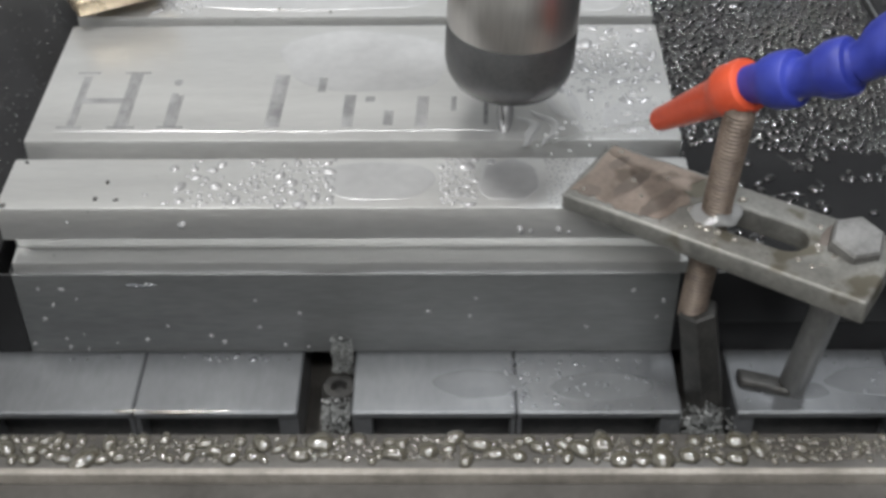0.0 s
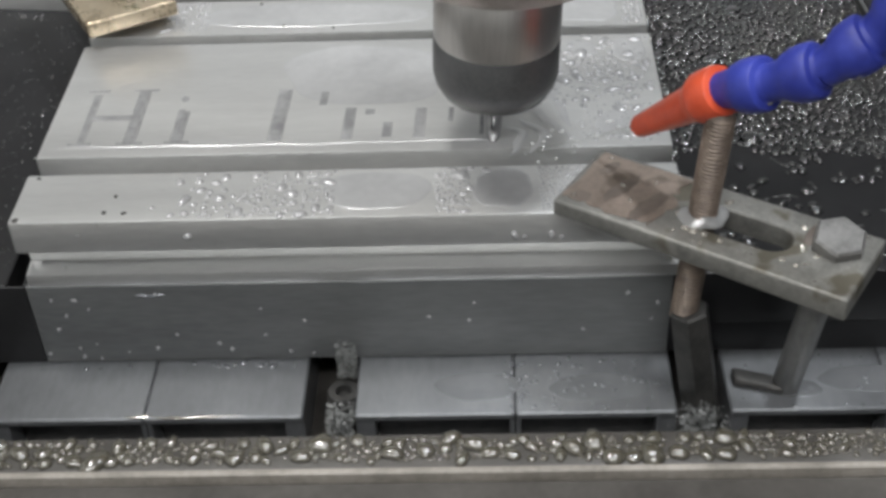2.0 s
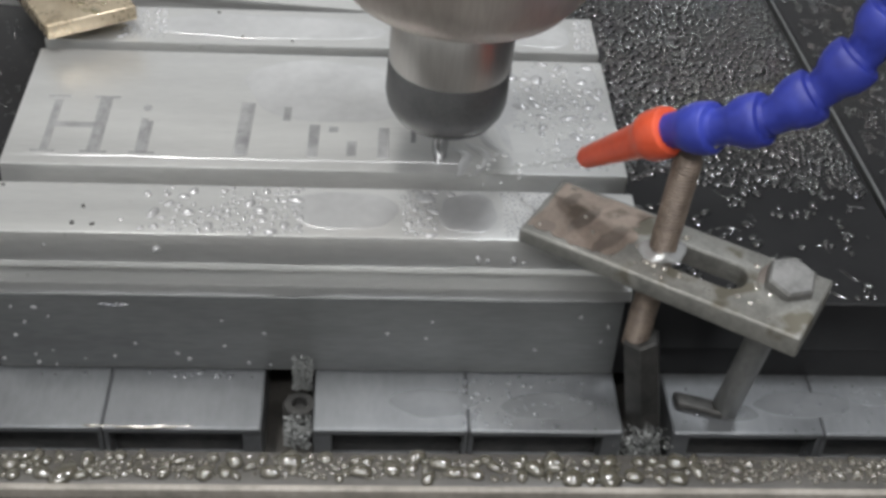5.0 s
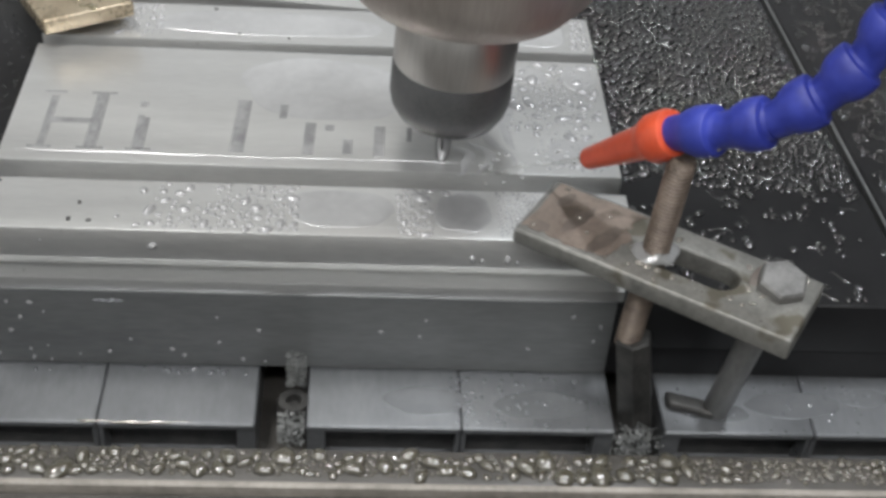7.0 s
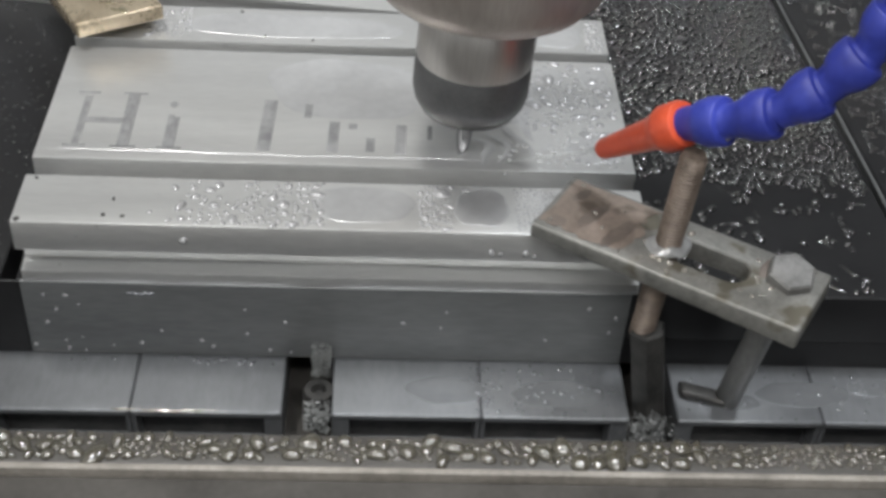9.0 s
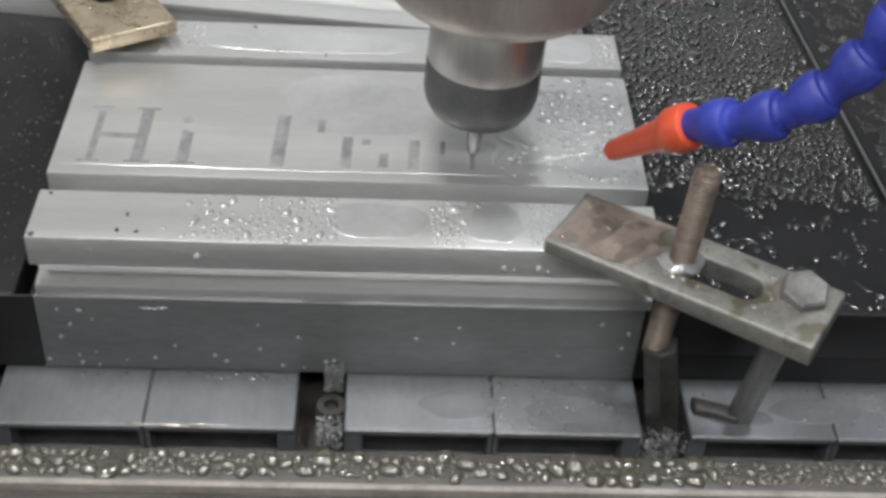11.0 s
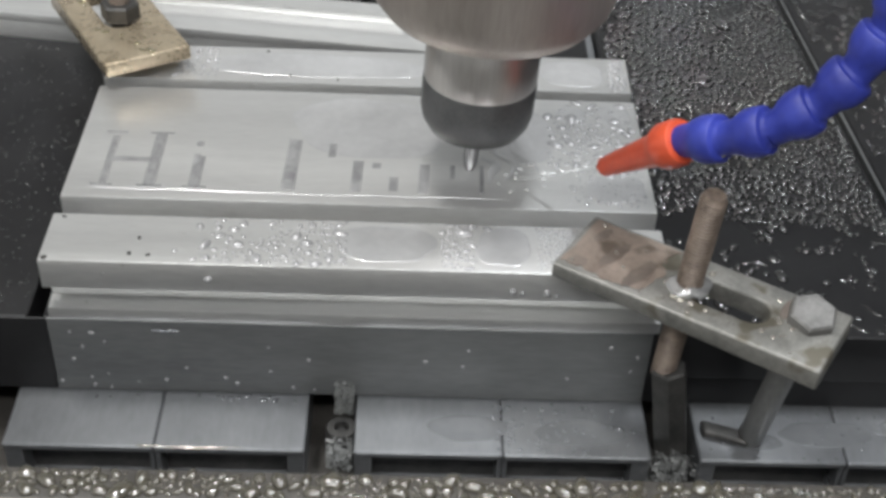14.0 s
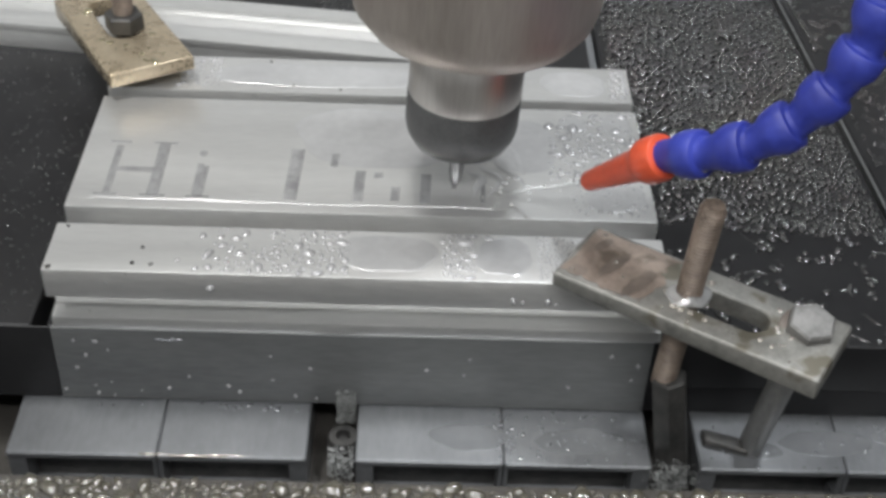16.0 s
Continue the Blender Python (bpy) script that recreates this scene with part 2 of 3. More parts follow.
def drops(name, places, mat, label, parent=None, seg=9, tall=(0.35, 0.6), upright=False, cap=False, uneven=0.28):
    """Many water drops as domes, in one mesh. places: rows of x, y, z, radius."""
    rng = random.Random(name + label)
    verts, faces = [], []
    for x, y, z, r in places:
        h, turn, k, sx = r * rng.uniform(*tall), rng.uniform(0, 6.3), len(verts), rng.uniform(0.75, 1.3)
        ring_r = [1.0, 0.90, 0.55]
        ring_z = [-0.05, 0.22, 0.72] if cap else [-0.05, 0.45, 0.88]
        waves = [(f, rng.uniform(0, 6.3), rng.uniform(0.1, 1) * uneven / f) for f in (2, 3, 5)]
        wob = [1 + sum(g * math.sin(f * 2 * math.pi * i / seg + ph) for f, ph, g in waves) for i in range(seg)]
        for rr, zz in zip(ring_r, ring_z):
            for i in range(seg):
                a = 2 * math.pi * i / seg
                u, v = rr * r * sx * wob[i] * math.cos(a), rr * r / sx * wob[i] * math.sin(a)
                p, q = u * math.cos(turn) - v * math.sin(turn), u * math.sin(turn) + v * math.cos(turn)
                verts.append(((x + p) * MM, (y - h * zz) * MM, (z + q) * MM) if upright else ((x + p) * MM, (y + q) * MM, (z + h * zz) * MM))
        verts.append((x * MM, (y - h) * MM, z * MM) if upright else (x * MM, y * MM, (z + h) * MM))
        for q in range(2):
            for i in range(seg):
                j = (i + 1) % seg
                faces.append((k + q * seg + i, k + q * seg + j, k + (q + 1) * seg + j, k + (q + 1) * seg + i))
        for i in range(seg):
            faces.append((k + 2 * seg + i, k + 2 * seg + (i + 1) % seg, k + 3 * seg))
        faces.append(tuple(k + i for i in reversed(range(seg))))
    me = bpy.data.meshes.new(name)
    me.from_pydata(verts, [], faces)
    me.materials.append(mat)
    me.shade_smooth()
    ob = new(name, me)
    if parent is not None:
        ob.parent = parent
    return tagged(ob, label, "water", kind="stuff")


def packed(rng, tries, x0, x1, y0, y1, radius, z, gap=1.0, keep=None):
    """Drops that don't overlap, scattered over an area. radius: of (x, y); keep: the chance that a place (x, y) holds a drop."""
    cell, grid, rows = 4.0, {}, []
    for _ in range(tries):
        x, y = rng.uniform(x0, x1), rng.uniform(y0, y1)
        if keep and rng.random() > keep(x, y):
            continue
        r = radius(x, y)
        i, j = int(x // cell), int(y // cell)
        near = (d for a in (-2, -1, 0, 1, 2) for b in (-2, -1, 0, 1, 2) for d in grid.get((i + a, j + b), ()))
        if all((x - d[0]) ** 2 + (y - d[1]) ** 2 > (gap * (r + d[3])) ** 2 for d in near):
            rows.append((x, y, z, r))
            grid.setdefault((i, j), []).append(rows[-1])
    return rows


def puddle(x, y, z, rx, ry, high, seed, mat, label, square=2.6):
    """A flat pool of coolant with a rounded rim and an uneven outline."""
    rng = random.Random(seed)
    waves = [(f, rng.uniform(0, 6.3), rng.uniform(0.25, 0.5) * 0.16 / f ** 0.6) for f in (2, 3, 5, 7)]
    bm, seg, rings = bmesh.new(), 56, []
    for f, h in ((1.0, -0.05), (0.985, 0.4), (0.955, 0.75), (0.90, 0.95), (0.75, 1.0), (0.4, 1.0)):
        ring = []
        for i in range(seg):
            a = 2 * math.pi * i / seg
            wob = 1 + sum(g * math.sin(k * a + p) for k, p, g in waves)
            c, q = math.cos(a), math.sin(a)
            m = (abs(c) ** square + abs(q) ** square) ** (-1 / square) * wob
            rim = 1 - (1 - f) * (1 if f < 0.8 else 16 / max(rx, ry) if max(rx, ry) > 17 else 1)
            ring.append(bm.verts.new((x + rx * m * c * rim, y + ry * m * q * rim, z + h * high)))
        rings.append(ring)
    for p, q in zip(rings, rings[1:]):
        for i in range(seg):
            bm.faces.new((p[i], p[(i + 1) % seg], q[(i + 1) % seg], q[i]))
    bm.faces.new(rings[-1])
    bm.faces.new(list(reversed(rings[0])))
    tagged(part("coolant_puddle", bm, mat, smooth=80), label, "water", kind="stuff")


# ---- the setting: unseen cabinet, tray ----


def cabinet():
    for name, dims in (("floor", (-650, 650, -800, 750, -60, -50)), ("wall_back", (-650, 650, 750, 765, -50, 820)),
                       ("wall_front", (-650, 650, -815, -800, -50, 820)), ("wall_left", (-665, -650, -800, 750, -50, 820)),
                       ("wall_right", (650, 665, -800, 750, -50, 820)), ("ceiling", (-650, 650, -800, 750, 822, 835))):
        # the right wall is darkened to dim reflections on that side
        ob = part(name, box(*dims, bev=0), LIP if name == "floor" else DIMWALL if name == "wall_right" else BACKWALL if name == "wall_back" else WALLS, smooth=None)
        tagged(ob, "unseen cabinet panel, toned for the light it reflects", "cabinet", kind="structure")
    for (x, y, z), sx, sy in LAMPS:
        lamp = thing("unseen_light", (x * 1000, y * 1000, z * 1000), "white lamp strip added out of view", "lamp", "cabinet lamps")
        part("housing", box(-sx * 510, sx * 510, -sy * 540, sy * 540, 2, 22, 2), WALLS, lamp)
        part("bracket", box(-14, 14, -10, 10, 21, 822.5 - z * 1000, 1), WALLS, lamp)
        part("diffuser", box(-sx * 480, sx * 480, -sy * 460, sy * 460, -6, 1.5, 2), lamp_mat, lamp, "glowing white diffuser")


def tray():
    """The coolant tray in front of the bed: a wet ledge, a worn rim and a brown outer lip."""
    t = thing("coolant_tray", (0, -95, -50), "grey plastic coolant tray front with a wet worn rim", "tray")
    sh = lambda z: z + 50
    part("ledge", box(-400, 400, 5 - 12, 6, 0.5, sh(26), 1.2), LIP, t, "wet dark ledge with drops")
    part("rim", box(-400, 400, -9.4, -7.1, 0.5, sh(27.4), 0.9, 3), EDGE, t, "pale worn rim")
    part("outer_lip", box(-400, 400, -70, -9.5, sh(14), sh(24.5), 2.0, 3), LIP, t, "smooth brownish outer lip")
    rng = random.Random(5)
    size = lambda x, y: rng.choice((0.8, 1.3, 1.9, 2.4, 2.9, 3.6)) * rng.uniform(0.8, 1.15) * (1.0 if x < 115 else 0.55)
    clump = lambda x, y: 0.35 + 0.65 * (math.sin(x * 0.11) + 0.6 * math.sin(x * 0.043 + 1) > -0.35)
    rows = packed(rng, 9000, -170, 215, -98.8, -91, size, 26, 0.74, clump)
    drops("water_drops", rows, DROP_TRAY, "large round coolant drops standing on the tray ledge", tall=(0.5, 0.75), seg=16)


# ---- the machine bed and the black slotted plate on it ----
BED_SLOTS = (-123, -8, 107, 222)


def machine_bed():
    bed = thing("machine_bed", (0, 100, -24), "wet grey aluminium machine bed of hollow slotted profiles", "machine bed")
    edges = [(-240, -131), (-115, -16), (0, 99), (115, 214), (230, 330)]
    for x0, x1 in edges:
        mid = (x0 + x1) / 2
        for xa, xb in ((x0, mid - 0.06), (mid + 0.06, x1)):
            bm = box(xa, xb, -157, 240, 21, 24, 1.3, 3)
            bm = box(xa, xb, -155, 240, 0, 3, 0.7, 2, bm)
            bm = box(xa + 0.1, xa + (1.6 if xa > x0 else 6), -155.8, 240, 2.8, 22, 0.3, 1, bm)
            bm = box(xb - (1.6 if xb < x1 else 6), xb - 0.1, -155.8, 240, 2.8, 22, 0.3, 1, bm)
            part("profile", bm, BED, bed)
            # dark sheet set behind the opening in place of the hollow's shade
            part("hollow_shade", box(xa + 1, xb - 1, -147, -145.5, 2.5, 21.5, 0), DARKSTEEL, bed, "dark sheet for the shade inside the hollow", smooth=None)
    # floors far darker than BED: the slots' shade is in their colour
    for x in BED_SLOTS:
        part("slot_floor", box(x - 8.2, x + 8.2, -156, 240, 1, 5, 0), LIP, bed, "slot floor, darkened for the shade in the slot")


def black_plate():
    """A black slotted steel plate; four slots run to its front."""
    pl = thing("slotted_plate", (0, 100, 0), "black coated slotted plate covered with coolant drops", "plate")
    edges = [(-330, -107.5), (-102.5, -7.5), (-2.5, 92.5), (97.5, 192.8), (196.6, 340)]
    for x0, x1 in edges:
        bm = box(x0, x1, -131, 240, 12, 33, 1.2, 3)
        for v in bm.verts:
            if v.co.x > 150 and abs(v.co.x - 340) > 3:
                v.co.x -= 0.053 * (v.co.y + 53) - 2.0
        part("land", bm, BLACK, pl)
    part("front_strip", box(-101.3, 98.3, -131.6, -130.7, 0.6, 32.8, 0.3, 1), FRONT, pl, "wet dark grey front face")
    part("side_strip", box(-330, -101.5, -131.5, -130.8, 0.6, 32.7, 0.3, 1), BLACK, pl, "black coated front face")
    # lighter strip that stands for the reflection on the slot's chamfer
    bm = box(195.2, 196.5, -129, 240, 12, 32.2, 0.3, 1)
    for v in bm.verts:
        v.co.x -= 0.053 * (v.co.y + 53) - 2.0
    part("slot_glint", bm, FRONT, pl, "grey strip for the bright reflection on the slot's bevel")
    part("slot_strip", box(93.2, 96.8, 12, 240, 12.1, 29, 0.8, 2), BED, pl, "grey aluminium strip lying in the slot")
    part("base", box(-330, 340, -130.8, 240, 0.2, 12.2, 0.6), BLACK, pl)


# ---- workpiece ----


def workpiece():
    w = thing("aluminium_block", (0, 0, 33), "wet pale milled aluminium profile block with long slots and engraving", "workpiece")
    top = 26.0
    # outline in y, z: front lip, undercut and foot; two slots with wider bottoms; the back edge
    o = [(-32, 0), (-32, 4.8), (-24, 4.0), (-24, 13.6), (-33.5, 14.4), (-33.5, top), (-9, top), (-9, 15), (-14, 15), (-14, 7), (5, 7),
         (5, 15), (0, 15), (0, top), (69, top), (69, 15), (64, 15), (64, 7), (80, 7), (80, 15), (75, 15), (75, top), (100, top), (100, 0)]
    part("profile", prism(o, -100, 100, 0.9, ends=True), ALU, w)
    # engraved greeting: light strokes cut into the wide land
    z0, z1 = top - 0.6, top + 0.12

    def stroke(x0, x1, y0, y1, name="engraved_stroke", lean=0.0):
        bm = box(x0, x1, y0, y1, z0, z1, 0)
        for v in bm.verts:
            v.co.x += lean * (v.co.y - y0)
        part(name, bm, GROOVE, w, smooth=None)

    text = bpy.data.curves.new("greeting", "FONT")
    text.body, text.size, text.extrude = "Hi", 0.0430, 0.0003
    text.space_character = 1.42
    text.offset = -0.0005
    me = bpy.data.meshes.new_from_object(bpy.data.objects.new("tmp_text", text))
    me.name = "greeting"
    me.materials.clear()
    me.materials.append(GROOVE)
    ob = new("engraved_greeting", me)
    ob.location = (-0.0915, 0.0075, (top - 0.16) * MM)
    ob.scale = (0.75, 1.0, 1.0)
    ob.parent = w
    tagged(ob, "engraved letters reading Hi")
    # serifs of the greeting
    for x0, x1, y in ((-91.5, -84, 6.6), (-91.5, -84, 38), (-76, -67.5, 6.6), (-76, -67.5, 38), (-60.5, -52.5, 6.6)):
        stroke(x0, x1, y, y + 1.1, "serif")
    stroke(-73.9, -69.9, 7.4, 38.3)
    stroke(-58.2, -54.9, 7.4, 25)
    # plain bars in place of the name that follows
    for x0, x1, y0, y1 in ((-27.5, -23, 7, 37), (-12.5, -10, 27, 35), (-4, -0.5, 7, 25), (3, 6, 21, 24), (9, 12, 8, 16), (19, 22.5, 7, 24)):
        stroke(x0, x1, y0, y1, "engraved_bar", 0.03)
    for x0, x1, y0, y1 in ((30, 31.6, 16, 24), (40.0, 41.4, 8, 24)):
        stroke(x0, x1, y0, y1, "engraved_bar", 0.03)


# ---- clamps ----


def strap(name, parent, length, width, thick, slot, mat, at, bm_extra=None):
    """A clamping strap with a long slot, its length along x, its upper face at z = 0."""
    bm = bmesh.new()
    hl, hw = length / 2, width / 2
    s0, s1, sr = slot
    k = 10
    outer = [(-hl, -hw), (-hl + 1, hw), (hl, hw), (hl, -hw)]
    inner = [(s0 + sr * math.cos(math.radians(90 + 180 * i / k)), sr * math.sin(math.radians(90 + 180 * i / k))) for i in range(k + 1)]
    inner += [(s1 + sr * math.cos(math.radians(270 + 180 * i / k)), sr * math.sin(math.radians(270 + 180 * i / k))) for i in range(k + 1)]
    # two halves round the slot, so that each face stays simple
    up = [(-hl, 0), (-hl, hw), (hl, hw), (hl, 0), (s1 + sr, 0)] + [p for p in inner[k + 1:] if p[1] > 0.01] + [p for p in inner[:k + 1] if p[1] > 0.01] + [(s0 - sr, 0)]
    for sign in (1, -1):
        loop = [(x, y * sign) for x, y in up]
        a = [bm.verts.new((x, y, -thick * (0.72 if x < -hl + 3 else 1))) for x, y in loop]
        b = [bm.verts.new((x, y, 0)) for x, y in loop]
        bm.faces.new(a)
        bm.faces.new(b)
        n = len(a)
        for i in range(n):
            j = (i + 1) % n
            if abs(loop[i][1]) < 1e-6 and abs(loop[j][1]) < 1e-6:
                continue
            bm.faces.new((a[i], a[j], b[j], b[i]))
    bmesh.ops.remove_doubles(bm, verts=bm.verts, dist=0.01)
    bmesh.ops.recalc_face_normals(bm, faces=bm.faces)
    sharp = [e for e in bm.edges if len(e.link_faces) == 2 and e.calc_face_angle(0) > 0.9]
    bmesh.ops.bevel(bm, geom=sharp, offset=0.9, segments=3, affect="EDGES", profile=0.5, clamp_overlap=True)
    return part(name, bm, mat, parent, at=at)


def threaded(r, z0, z1, pitch, turn=None):
    prof, z = [(0, z0), (r * 0.85, z0)], z0
    while z < z1 - pitch:
        prof += [(r, z + pitch * 0.3), (r, z + pitch * 0.55), (r * 0.90, z + pitch * 0.9)]
        z += pitch
    prof += [(r * 0.8, z1), (0, z1)]
    return lathe(prof, 18, None, turn)


def steel_clamp():
    c = thing("strap_clamp", (104.5, -49.5, 0), "worn wet steel strap clamp holding the aluminium block", "clamp")
    at = pose(0.0009, 0.0014, 0.0671, 0, -0.6, -32.7)
    strap("strap", c, 87, 29.5, 7.5, (-3, 16.5, 5.8), STEEL, at)
    # the stained matte end of the strap
    patch = bmesh.new()
    rng = random.Random(8)
    outline = []
    for side in range(4):
        (x0, y0), (x1, y1) = [((-42.2, -12.5), (-13, -13.2)), ((-13, -13.2), (-11, 13.4)), ((-11, 13.4), (-41.8, 13.4)), ((-41.8, 13.4), (-42.2, -12.5))][side]
        ragged = (1.6, 2.6, 0.5, 0.4)[side]
        for k in range(14):
            f = k / 14
            wave = math.sin(f * 9 + side) * 0.6 + rng.uniform(-0.5, 0.5)
            nx, ny = (y1 - y0), -(x1 - x0)
            ln = math.hypot(nx, ny)
            outline.append((x0 + (x1 - x0) * f - nx / ln * ragged * (0.6 + wave) , y0 + (y1 - y0) * f - ny / ln * ragged * (0.6 + wave)))
    base = patch.faces.new([patch.verts.new((x, y, -0.3)) for x, y in outline])
    top = bmesh.ops.extrude_face_region(patch, geom=[base])["geom"]
    for v in top:
        if isinstance(v, bmesh.types.BMVert):
            v.co.z = 0.22
    bmesh.ops.recalc_face_normals(patch, faces=patch.faces)
    part("stained_end", patch, STAIN, c, "matte brown stained end", at=at)
    for u, v, hu, hv in ((-29, -0.5, 2.3, 7.5), (-18.5, -4.5, 2.6, 8.0), (-36.5, 6.5, 1.8, 4.0), (-37.5, -9.5, 3.2, 2.6)):
        bm = bmesh.new()
        ring = [(u + hu * math.cos(k * 0.349) * (1 + 0.14 * math.sin(3 * k + u)) + 0.22 * hv * math.sin(k * 0.349), v + hv * math.sin(k * 0.349) * (1 + 0.1 * math.sin(2 * k + v))) for k in range(18)]
        low, high = [bm.verts.new((x, y, -0.2)) for x, y in ring], [bm.verts.new((x, y, 0.3)) for x, y in ring]
        bm.faces.new(high)
        for k in range(18):
            bm.faces.new((low[k], low[(k + 1) % 18], high[(k + 1) % 18], high[k]))
        part("stain_band", bm, STAINDARK, c, "dark brown stain", at=at)
    stud_line = along((-5.0, 2.6, 32), (-0.4, 2.2, 102))
    stud = part("stud", threaded(4.1, -2, 70.5, 1.25, stud_line), RUST, c, "rusty threaded stud")
    nut_line = along((4.4, 0.4, -16), (-4.0, 2.2, 36))
    part("coupling_nut", hexagon(10.6, 0, 50, None, nut_line), DARKSTEEL, stud, "dark long coupling nut in the bed slot")
    foot, head = Vector((28.6, 2.6, 0.3)), Vector((31.6, -11.5, 66.5))
    lean = along(foot, head)
    shoe = box(12.5, 27.5, 2.4, 8.6, 0.1, 3.4, 1.6, 3)
    for v in shoe.verts:
        v.co.y -= 0.32 * (v.co.x - 12.5)
    part("foot_block", shoe, DARKSTEEL, c, "dark foot beside the heel bolt")
    heel = part("heel_bolt", lathe([(0, 0), (3.9, 0), (4.3, 0.6), (4.3, 67), (0, 67)], 20, None, lean), HEEL, c, "steel heel bolt standing on the bed")
    part("washer", lathe([(0, 66.9), (8.6, 66.9), (8.9, 67.3), (8.8, 68.0), (7.8, 68.3), (0, 68.3)], 28, None, lean), STAINDARK, heel, "brown stained washer")
    part("bolt_head", hexagon(13, 68.2, 73, None, lean), ZINC, heel, "hexagonal bolt head")


def brass_clamp():
    c = thing("plated_clamp", (-99, 104, 33), "wet yellow plated strap clamp on the block's far corner", "clamp")
    lie = pose(0, 0, 0.0355, 0, 3, 119)
    strap("strap", c, 72, 33, 8, (-4, 22, 6), BRASS, lie)
    stud = part("stud", threaded(4, -12, 52, 1.25, Matrix.Translation((2, -2, 0))), RUST, c, "threaded stud")
    part("nut", hexagon(13, 36, 43, None, Matrix.Translation((2, -2, 0))), DARKSTEEL, stud, "dark hexagonal nut")


def back_bar():
    """A grooved aluminium bar lying askew on the black plate."""
    b = thing("grooved_bar", (-70, 150, 33), "long grey aluminium bar with grooves lying askew", "bar")
    lie = pose(0, 0, 0, 0, 0, -6.5)
    part("bar", prism([(-14, 0), (-14, 8.2), (22, 8.2), (22, 0)], -150, 118, 0.6), ALU, b, at=lie)
    for y0, y1 in ((-14.2, -3), (12, 22.2)):
        part("ridge", prism([(y0, 8), (y0, 12), (y1, 12), (y1, 8)], -150.3, 118.3, 0.7), ALU, b, "wet raised ridge", at=lie)


# ---- spindle and coolant hose: both ride together ----


def spindle():
    s = thing("spindle", (46, 5, 58.5), "milling spindle with darkly reflecting collet nut and slender cutter", "spindle")
    part("housing", lathe([(0, 60), (20, 60), (27, 61), (34, 65), (38.5, 71), (40, 78), (40, 300), (0, 300)], 64), CHROME, s, "brushed steel spindle housing")
    # nose and nut form one shiny cylinder: bright above, dark reflection painted below
    part("shaft_nose", lathe([(0, 38), (18.7, 38), (18.9, 39), (18.9, 59), (18, 60.5), (0, 60.5)], 48), POLISHED, s, "polished shaft nose")
    nut = lathe([(0, 18.6), (9, 18.0), (13, 18.2), (16.2, 20.0), (18.2, 23.5), (19, 27), (19, 38.5), (18.4, 39.5), (0, 39.5)], 48)
    collet = part("collet_nut", nut, NUT, s, "round collet nut, its dark reflection in the colour")
    part("cutter", lathe([(0, 0), (1.1, 0.1), (1.9, 2.2), (2.4, 5.5), (2.5, 7), (2.5, 20), (0, 20)], 20), CARBIDE, collet, "pointed engraving cutter")
    return s


HOSE_POINTS = [(41.2, -30, 24.3), (60, -50, 48.8), (83, -72, 66.5)]


def coolant_hose():
    h = thing("coolant_hose", (46, 5, 58.5), "blue jointed coolant hose with orange nozzle", "hose")
    tip, joint, mid = (Vector(p) for p in HOSE_POINTS)
    n = (joint - tip).length
    part("nozzle", lathe([(1.6, 0), (2.9, 0), (3.3, 1), (5.2, n * 0.66), (5.9, n * 0.71), (6.9, n * 0.77), (7.3, n * 0.80), (7.3, n * 0.95), (6.8, n * 0.99), (6.0, n), (0, n)], 28, None, along(tip, joint)),
         ORANGE, h, "orange tapered nozzle")
    pts = [joint] + [Vector(p) for p in ((70, -60, 57), (80.5, -67, 65.3), (90.5, -69.5, 75.5), (98.5, -70, 87), (103.5, -70, 100), (105.5, -69, 114),
                                         (105.5, -67, 128), (104.5, -64, 142), (102, -60, 156), (99, -55, 169))]
    for a, b in zip(pts, pts[1:]):
        k = (b - a).length
        prof = [(0, -1), (4.7, -1), (5.0, 0.5), (5.4, k * 0.24), (6.3, k * 0.34), (7.1, k * 0.50), (7.3, k * 0.66), (7.2, k * 0.84), (6.8, k * 0.88), (5.2, k * 0.91), (4.8, k), (0, k)]
        part("hose_segment", lathe(prof, 24, None, along(a, b)), BLUE, h)
    rng = random.Random(19)
    for a, b in zip(pts, pts[1:7]):
        for k in range(2):
            side = Vector((rng.uniform(0.0, 0.6), -0.75, rng.uniform(-0.7, -0.1))).normalized()
            spot, r = a.lerp(b, rng.uniform(0.5, 0.8)) + side * 6.4, rng.uniform(0.7, 1.5)
            part("clinging_drop", lathe([(0, -0.3), (r, 0.1), (r * 0.8, r * 0.4), (r * 0.4, r * 0.6), (0, r * 0.65)], 12, None, along(spot, spot + side)), DROP_POOL, h, "clear drop of coolant", smooth=80)
    return h


